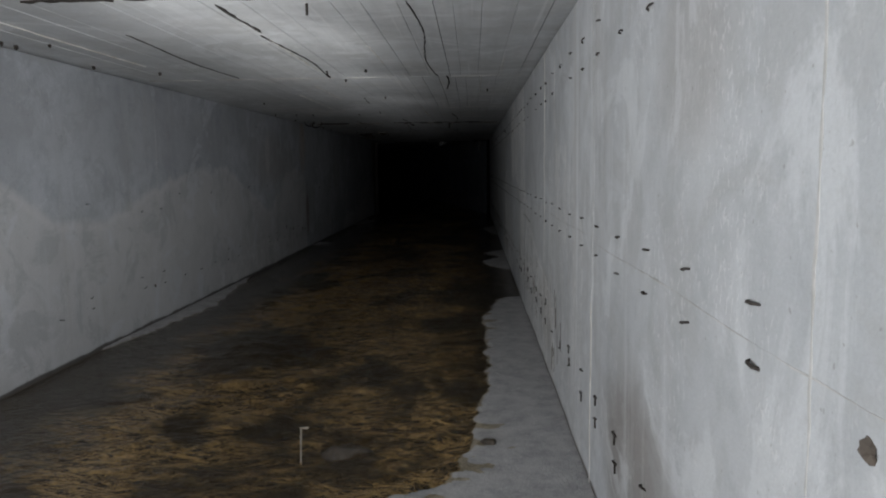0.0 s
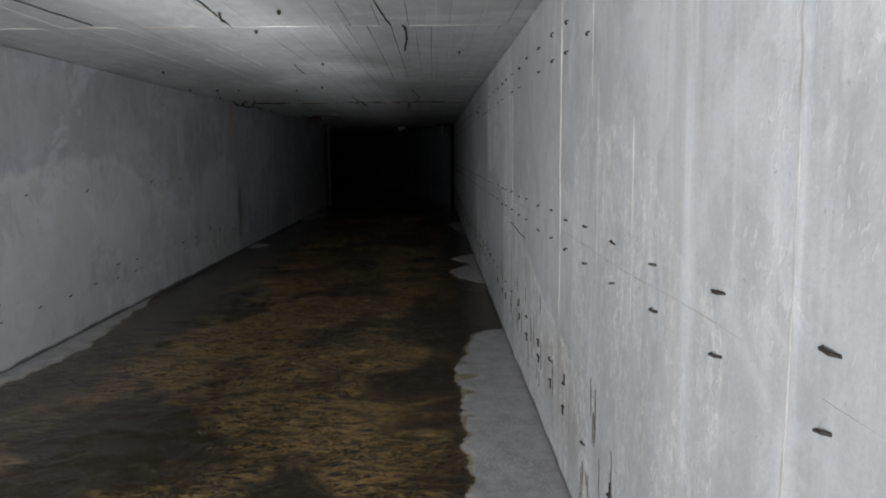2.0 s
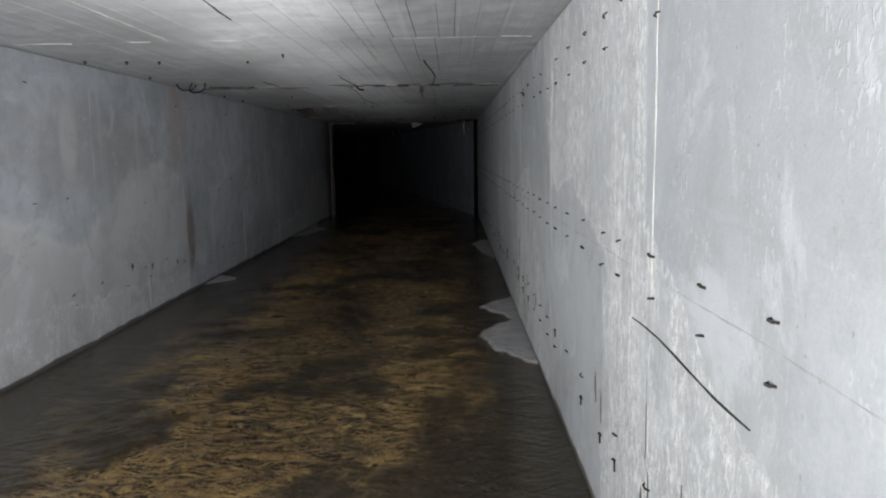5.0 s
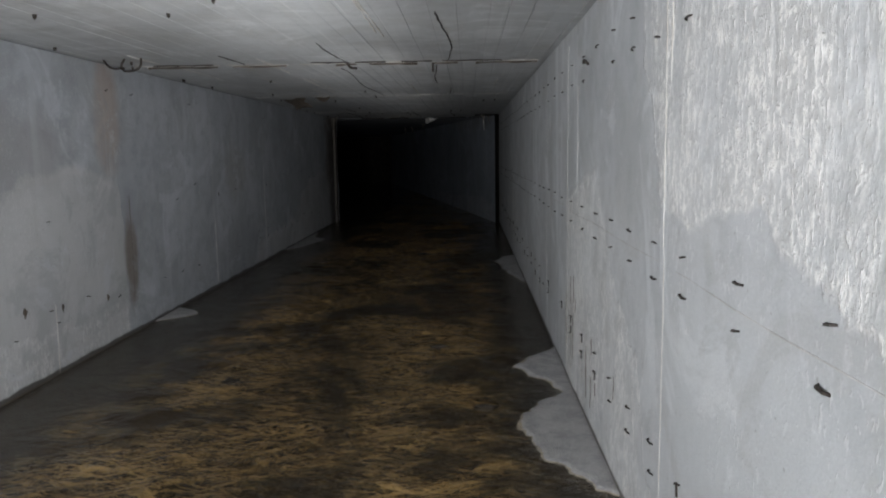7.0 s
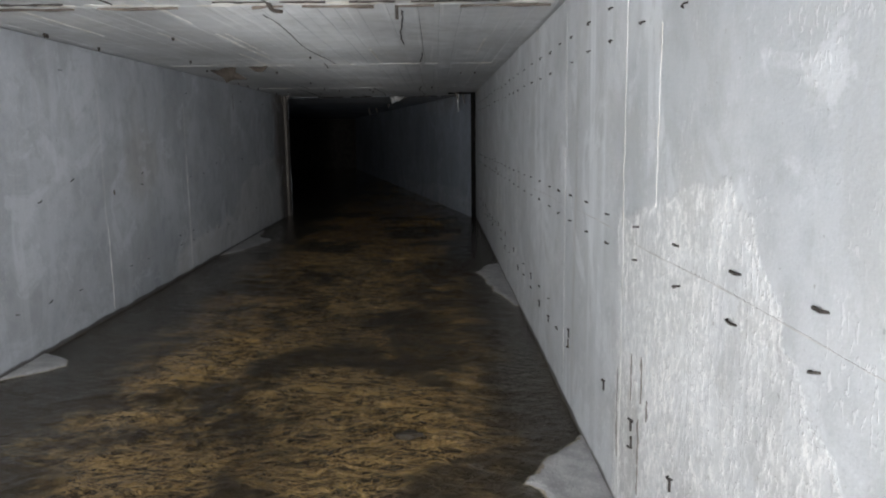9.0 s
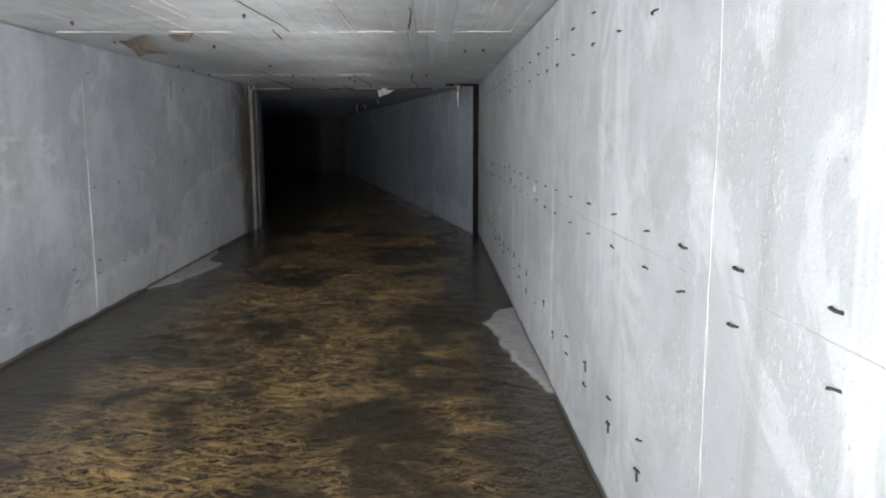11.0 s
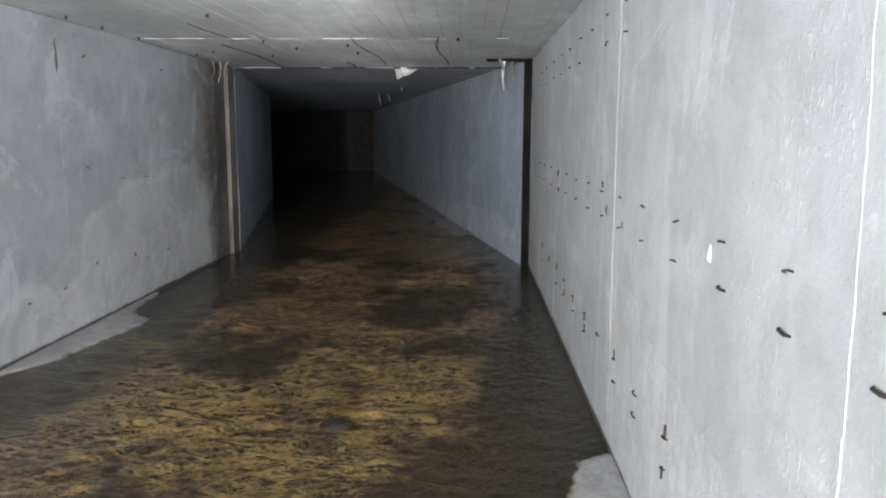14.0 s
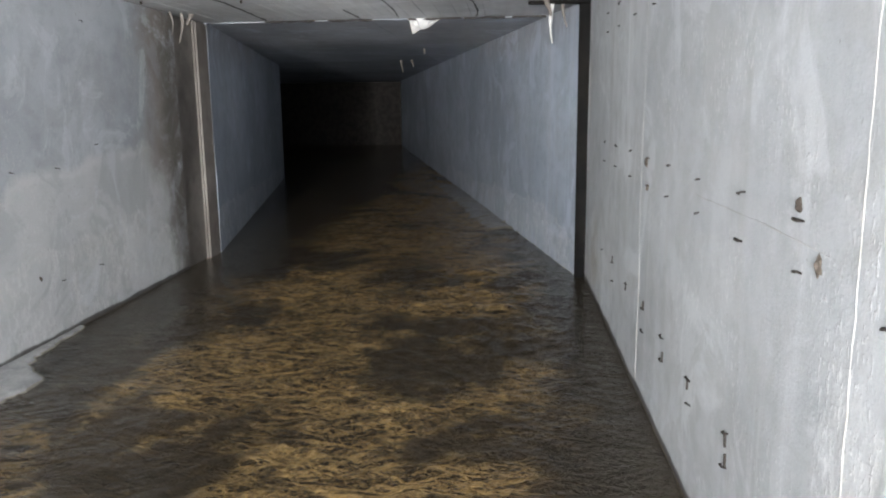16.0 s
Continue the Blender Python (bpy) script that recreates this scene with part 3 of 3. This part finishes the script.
for i, (y, z0, z1, w, h, m) in enumerate([
        (4.74, 0.0, 0.85, 0.035, 0.012, chalk_mat), (4.72, 0.85, 2.2, 0.014, 0.006, seam_mat), (7.0, 0.75, 1.45, 0.022, 0.012, chalk_mat), (6.99, 1.45, 2.28, 0.034, 0.014, chalk_mat),
        (6.99, 0.03, 0.75, 0.014, 0.006, seam_mat), (9.12, 1.1, 2.1, 0.020, 0.009, chalk_mat), (9.15, 0.1, 1.1, 0.014, 0.005, seam_mat), (11.56, 1.2, 2.25, 0.016, 0.008, chalk_mat), (11.55, 0.1, 1.2, 0.012, 0.006, chalk_mat),
        (14.05, 0.05, 2.2, 0.024, 0.010, seam_mat), (15.42, 0.1, 2.2, 0.018, 0.006, seam_mat), (13.6, 1.3, 1.9, 0.012, 0.006, chalk_mat), (11.5, 1.75, 2.0, 0.03, 0.008, chalk_mat), 
        (18.03, 0.65, 0.95, 0.018, 0.008, chalk_mat), (18.03, 0.95, 2.2, 0.007, 0.005, chalk_mat), (18.03, 0.05, 0.65, 0.012, 0.005, seam_mat), (20.26, 0.05, 2.25, 0.006, 0.004, chalk_mat),
        (22.66, 0.05, 0.7, 0.014, 0.006, chalk_mat), (22.68, 0.7, 2.2, 0.010, 0.004, seam_mat), (5.72, 1.0, 1.6, 0.012, 0.004, chalk_mat), (6.2, 1.05, 1.75, 0.016, 0.004, chalk_mat), (6.3, 1.7, 2.2, 0.02, 0.004, chalk_mat),
        (25.17, 1.25, 1.8, 0.016, 0.006, chalk_mat), (2.5, 0.1, 2.2, 0.014, 0.006, seam_mat)]):
    upright(y, z0, z1, east, w, h, m, i)
for i, (y, z0, z1, w, h, m) in enumerate([(19.95, 0.05, 1.35, 0.020, 0.009, chalk_mat), (19.95, 1.35, 2.1, 0.012, 0.005, seam_mat), (17.73, 0.05, 0.8, 0.018, 0.009, chalk_mat), (17.7, 0.8, 2.15, 0.012, 0.005, seam_mat),
        (22.15, 0.1, 2.1, 0.012, 0.005, seam_mat), (15.5, 0.3, 1.2, 0.02, 0.008, damp_shade_mat), (13.2, 0.3, 2.1, 0.012, 0.005, seam_mat), (14.2, 0.0, 0.5, 0.015, 0.006, chalk_mat), (10.95, 0.2, 2.1, 0.012, 0.005, seam_mat), (8.7, 0.2, 2.1, 0.012, 0.005, seam_mat),
        (22.15, 1.9, 2.15, 0.05, 0.006, damp_shade_mat)]):
    upright(y, z0, z1, west, w, h, m, 50 + i)
# the lift seam between the two middle rows of ties
for i, (a, b, z) in enumerate([(2.0, 4.6, 1.13), (4.9, 6.9, 1.14), (7.2, 8.9, 1.15), (9.4, 11.4, 1.14), (11.6, 13.9, 1.145), (14.2, 15.3, 1.15), (15.6, 17.9, 1.14), (20.4, 21.6, 1.15)]):
    ribbon("lift_seam", [(swell(y, z, 1), y, z + 0.004 * math.sin(y * 4)) for y in steps(a, b, 0.08)], 0.005, 0.0008, (-1, 0, 0), seam_mat, east, 0.48, 80 + i)
ribbon("steel_rod", [(swell(y, 0.965, 1), y, 0.965 + 0.01 * math.sin(y * 5)) for y in steps(8.32, 9.36, 0.1)], 0.007, 0.005, (-1, 0, 0), tie_mat, east, 0.15, 90)
# rust-dark runs below the middle of the east wall
for i in range(46):
    y = rnd.choice((rnd.gauss(7.3, 0.9), rnd.gauss(8.6, 0.5), rnd.gauss(13.6, 0.5), rnd.gauss(6.2, 0.25)))
    z = rnd.uniform(0.22, 0.75)
    long = rnd.uniform(0.05, 0.2)
    ribbon("dark_run", [(swell(y, z - d, 1), y + rnd.uniform(-0.006, 0.006), z - d) for d in steps(0, long, 0.03)], rnd.uniform(0.012, 0.03), 0.003, (-1, 0, 0), damp_shade_mat, east, 0.4, 200 + i)
# places where the face has come away
for i, (wall, y, z, a, b) in enumerate([(east, 22.55, 1.19, 0.05, 0.045), (east, 22.5, 1.07, 0.035, 0.03), (east, 20.59, 1.235, 0.045, 0.03), (east, 20.06, 1.09, 0.035, 0.03), (east, 20.45, 1.12, 0.03, 0.05), (east, 18.83, 1.16, 0.02, 0.045), (east, 2.32, 1.08, 0.04, 0.028),
        (west, 8.53, 0.36, 0.03, 0.035), (west, 23.25, 0.42, 0.025, 0.03), (west, 14.3, 0.46, 0.035, 0.06), (west, 13.83, 0.52, 0.04, 0.07), (west, 15.0, 0.4, 0.03, 0.05), (west, 17.9, 1.07, 0.03, 0.05)]):
    bm = bmesh.new()
    lump(bm, (0.004 if wall is east else -W - 0.004, y, z), (0.012, a * 0.6, b * 0.6), 3.1 * i, 0.8)
    part("spall", bm, seam_mat if i == 5 else peel_mat, wall)

# ---- marks on the ceiling ----
def across(y, x0, x1, width, proud, mat, seed, gaps=0.35, name="mortar_ridge"):
    r = random.Random(seed)
    x = x0
    while x < x1:
        e = min(x + r.uniform(0.15, 0.7), x1)
        if r.random() > gaps and e - x > 0.06:
            ribbon(name, [(q, y + 0.012 * math.sin(q * 3 + seed) + r.uniform(-0.006, 0.006), H + 0.008) for q in steps(x, e, 0.05)], width * r.uniform(0.5, 1.1), proud * (0.3 if mat is chalk_mat else 1.0), (0, 0, -1), mat, roof, 0.4, seed + int(100 * x))
        x = e + r.uniform(0.02, 0.15)


for i, y in enumerate((8.4, 12.0, 19.35, 23.45)):
    across(y, -3.5, -0.08, 0.034, 0.012, chalk_mat, 300 + i, 0.3)
across(15.55, -3.5, -0.05, 0.12, 0.012, chalk_mat, 310, 0.12)
across(15.62, -3.4, -0.05, 0.035, 0.016, peel_mat, 311, 0.25, "stained_ridge")
across(15.47, -3.3, -0.05, 0.022, 0.010, near_black_mat, 312, 0.3, "open_crack")
across(5.03, -2.7, -1.45, 0.05, 0.016, near_black_mat, 313, 0.1, "open_crack")
across(26.36, -3.3, -0.3, 0.03, 0.020, near_black_mat, 314, 0.15, "open_crack")


def along(x, y0, y1, width, mat, seed, bend=0.03, name="open_crack"):
    r = random.Random(seed)
    pts = [(x + bend * math.sin(2.2 * (y - y0) + seed) + r.uniform(-0.004, 0.004), y, H + 0.008) for y in steps(y0, y1, 0.07)]
    ribbon(name, pts, width, 0.006, (0, 0, -1), mat, roof, 0.4, seed)


for i, (x, y0, y1, w) in enumerate([(-1.78, 5.2, 6.0, 0.02), (-1.80, 6.1, 8.4, 0.012), (-0.85, 5.2, 8.4, 0.011), (-0.78, 8.35, 9.6, 0.014), (-2.65, 6.0, 8.3, 0.010), (-1.80, 10.4, 11.2, 0.012), (-1.67, 14.3, 15.6, 0.013), (-0.80, 13.2, 15.5, 0.012),
        (-2.55, 14.9, 15.5, 0.02), (-1.80, 15.9, 19.3, 0.009), (-0.96, 15.8, 17.6, 0.012), (-0.96, 23.3, 26.3, 0.018), (-1.68, 23.4, 26.3, 0.010), (-2.75, 22.5, 23.5, 0.014), (-2.95, 23.9, 26.3, 0.018), (-2.1, 25.6, 26.3, 0.018), (-0.88, 18.2, 19.2, 0.008), (-1.9, 19.2, 19.8, 0.016)]):
    along(x, y0, y1, w, near_black_mat, 400 + i)
for i in range(26):
    x, y = rnd.uniform(-3.3, -0.2), rnd.uniform(4, 24)
    along(x, y, y + rnd.uniform(0.5, 2.2), rnd.uniform(0.006, 0.013), chalk_mat, 500 + i, 0.006, "board_fin")
for i in range(44):
    bm = bmesh.new()
    x, y = (rnd.uniform(-3.45, -0.15), rnd.uniform(4, 25)) if i % 3 else (-3.5, rnd.uniform(5, 25))
    lump(bm, (x, y, H), (0.012, 0.016, 0.02), i, 0.5, 1)
    part("nail_stub", bm, tie_mat, roof)

# ---- the joint between the two lengths ----
# Near-black strip: the darkness of the open gap is put into its colour.
bm = bmesh.new()
box(bm, (-0.085, JR + 0.005, -0.2), (0.3, JR + 0.075, H - 0.01), 0.008)
tagged(part("joint_dark", bm, joint_black_mat, None, "black strip for the darkness of the gap between two walls"), category="joint filler")
bm = bmesh.new()
box(bm, (-0.5, JR - 0.03, H - 0.022), (0.0, JR + 0.05, H + 0.01), 0.006)
tagged(part("joint_dark", bm, joint_black_mat, None, "black strip along the ceiling at the joint"), category="joint filler")
# Nearly flush block; the shade of a deeper recess is painted as its colour.
bm = bmesh.new()
box(bm, (-W - 0.33, JL + 0.005, -0.3), (-W - 0.035, 26.03, H + 0.0), 0.006)
tagged(part("joint_dark", bm, damp_shade_mat, None, "dark block for the shade of a wall recess"), category="joint filler")
bm = bmesh.new()
box(bm, (-W - 0.35, 26.035, -0.3), (-W + 0.0, 26.325, H + 0.0), 0.02)
tagged(part("pier_west", bm, collar_mat, None), "stained concrete pier at the joint", "pier", kind="structure")


def icicle(name, x, y, top, long, w, mat, seed, label, category):
    r = random.Random(seed)
    bm = bmesh.new()
    rings = []
    n = 9
    for i in range(n):
        k = i / (n - 1)
        rad = w * (1 - 0.75 * k) * r.uniform(0.75, 1.25)
        cx, cy = x + 0.02 * math.sin(3 * k + seed), y + 0.01 * math.sin(4 * k)
        rings.append([bm.verts.new((cx + rad * math.cos(a) * 1.0, cy + rad * 0.55 * math.sin(a), top - long * k)) for a in [j * math.tau / 8 for j in range(8)]])
    for a, b in zip(rings, rings[1:]):
        for j in range(8):
            bm.faces.new((a[j], a[(j + 1) % 8], b[(j + 1) % 8], b[j]))
    bm.faces.new(rings[0]), bm.faces.new(rings[-1][::-1])
    ob = part(name, bm, mat, None)
    for p in ob.data.polygons:
        p.use_smooth = True
    return tagged(ob, label, category)


for i, (x, y, long, w) in enumerate([(-0.30, 25.25, 0.34, 0.020), (-0.20, 25.28, 0.22, 0.016), (-0.34, 25.22, 0.13, 0.028), (-3.57, 25.42, 0.20, 0.010), (-3.54, 25.55, 0.26, 0.016), (-3.48, 25.62, 0.10, 0.03)]):
    tagged(icicle("lime_drip", x, y, H + 0.01, long, w, collar_mat if i != 0 else seam_mat, 600 + i, "pale lime drip hanging from the ceiling joint", "lime drip"), group="lime drips at the joint")
for i, (x, y, long, w) in enumerate([(-2.6, 33.4, 0.24, 0.022), (-2.4, 33.3, 0.15, 0.03), (-1.9, 30.5, 0.09, 0.02)]):
    tagged(icicle("lime_drip", x, y, H2 + 0.01, long, w, collar_mat, 620 + i, "pale lime drip far along the ceiling", "lime drip"), group="lime drips far off")


def flap(name, pts, thick, sag, mat, label, category):
    """A torn sheet hanging from the ceiling: an outline given edge by edge, thickened."""
    bm = bmesh.new()
    top = [bm.verts.new(p) for p in pts]
    f = bm.faces.new(top)
    out = bmesh.ops.triangulate(bm, faces=[f])
    bmesh.ops.subdivide_edges(bm, edges=bm.edges[:], cuts=2, use_grid_fill=True)
    for v in bm.verts:
        v.co.z += sag * noise.noise(v.co * 9)
        v.co.y += sag * noise.noise(v.co * 7 + Vector((4, 0, 0)))
    bmesh.ops.recalc_face_normals(bm, faces=bm.faces[:])
    bmesh.ops.solidify(bm, geom=bm.faces[:], thickness=thick)
    return tagged(part(name, bm, mat, None), label, category)


flap("torn_board", [(-3.25, 19.9, H + 0.012), (-2.85, 19.45, H + 0.012), (-2.88, 19.52, H - 0.05), (-2.99, 19.6, H - 0.06), (-2.92, 19.66, H - 0.11), (-3.02, 19.7, H - 0.14), (-3.1, 19.78, H - 0.07)], 0.014, 0.03, peel_mat,
     "rotten brown formwork board peeling from the ceiling", "formwork board")
flap("torn_board", [(-2.75, 19.55, H + 0.012), (-2.5, 19.4, H + 0.012), (-2.56, 19.45, H - 0.045), (-2.66, 19.5, H - 0.03)], 0.012, 0.02, peel_mat, "small rotten scrap of board under the ceiling", "formwork board")
flap("membrane_scrap", [(-1.62, 26.45, H + 0.01), (-1.28, 26.38, H + 0.01), (-1.36, 26.36, H - 0.05), (-1.42, 26.4, H - 0.06), (-1.46, 26.42, H - 0.12), (-1.58, 26.44, H - 0.12), (-1.60, 26.46, H - 0.05)], 0.008, 0.05, seam_mat,
     "torn white membrane scrap hanging at the ceiling joint", "membrane")


def hook(name, pts, radius, label):
    cu = bpy.data.curves.new(name, "CURVE")
    cu.dimensions, cu.bevel_depth, cu.bevel_resolution, cu.resolution_u = "3D", radius, 2, 6
    sp = cu.splines.new("BEZIER")
    sp.bezier_points.add(len(pts) - 1)
    for b, p in zip(sp.bezier_points, pts):
        b.co = p
        b.handle_left_type = b.handle_right_type = "AUTO"
    ob = new(name, cu)
    me = bpy.data.meshes.new_from_object(ob)
    bpy.data.objects.remove(ob)
    me.materials.append(tie_mat)
    return tagged(new(name, me), label, "steel bar")


hook("bent_bar", [(-3.33, 15.0, H + 0.02), (-3.36, 15.0, H - 0.06), (-3.28, 14.98, H - 0.085), (-3.2, 14.97, H - 0.05), (-3.19, 14.97, H + 0.02)], 0.009, "rusty bent reinforcing bar sticking out of the ceiling")
hook("bent_bar", [(-3.52, 15.02, H + 0.02), (-3.46, 15.02, H - 0.05), (-3.34, 15.0, H - 0.06)], 0.008, "rusty bar end under the ceiling corner")
hook("bent_bar", [(-1.67, 15.5, H + 0.02), (-1.64, 15.5, H - 0.03), (-1.58, 15.48, H - 0.045)], 0.011, "short rusty bar end in the ceiling joint")
hook("bent_bar", [(-0.95, 15.62, H + 0.02), (-0.95, 15.64, H - 0.07)], 0.010, "short rusty bar stub in the ceiling joint")
hook("bent_bar", [(-1.76, 7.9, H + 0.02), (-1.74, 7.88, H - 0.04), (-1.72, 7.86, H - 0.045)], 0.006, "thin wire end under the ceiling")
hook("bent_bar", [(-1.35, 5.22, H + 0.02), (-1.35, 5.22, H - 0.05)], 0.007, "short bar stub under the ceiling")
hook("bent_bar", [(-0.02, 13.1, 1.98), (-0.035, 13.12, 2.0), (-0.03, 13.2, 2.0)], 0.008, "bent tie wire on the concrete wall")

# ---- loose things in the water ----
def stone(x, y, z, size, seed, label):
    bm = bmesh.new()
    lump(bm, (x, y, z), size, seed, 0.45, 3)
    ob = part("stone", bm, stone_mat, None)
    for p in ob.data.polygons:
        p.use_smooth = True
    tagged(ob, label, "stone")


for i, (x, y, r) in enumerate([(-0.45, 5.25, 0.035), (-0.57, 13.45, 0.06), (-2.86, 21.76, 0.045), (-1.2, 5.15, 0.10), (-1.34, 20.46, 0.08), (-1.0, 5.5, 0.03), (-0.62, 5.45, 0.035), (-2.3, 14.0, 0.05), (-0.9, 14.9, 0.06), (-3.1, 22.1, 0.03)]):
    stone(x, y, floor_z(x, y) + r * 0.15, (r * 1.3, r, r * 0.45), 7.3 * i, "dark wet stone lying in the shallow water")
stake = new("stake")
stake.location = (-1.40, 5.0, -0.03)
tagged(stake, "thin pale wooden stake standing in the water", "stake")
bm = bmesh.new()
bmesh.ops.create_cone(bm, cap_ends=True, segments=8, radius1=0.005, radius2=0.004, depth=0.2)
for v in bm.verts:
    v.co = Vector((v.co.x + 0.03 * v.co.z, v.co.y, v.co.z + 0.1))
part("shaft", bm, stick_mat, stake)
bm = bmesh.new()
lump(bm, (0.022, 0.0, 0.205), (0.026, 0.009, 0.007), 4.0, 0.5)
part("tip", bm, stick_mat, stake, "pale frayed scrap caught on top")
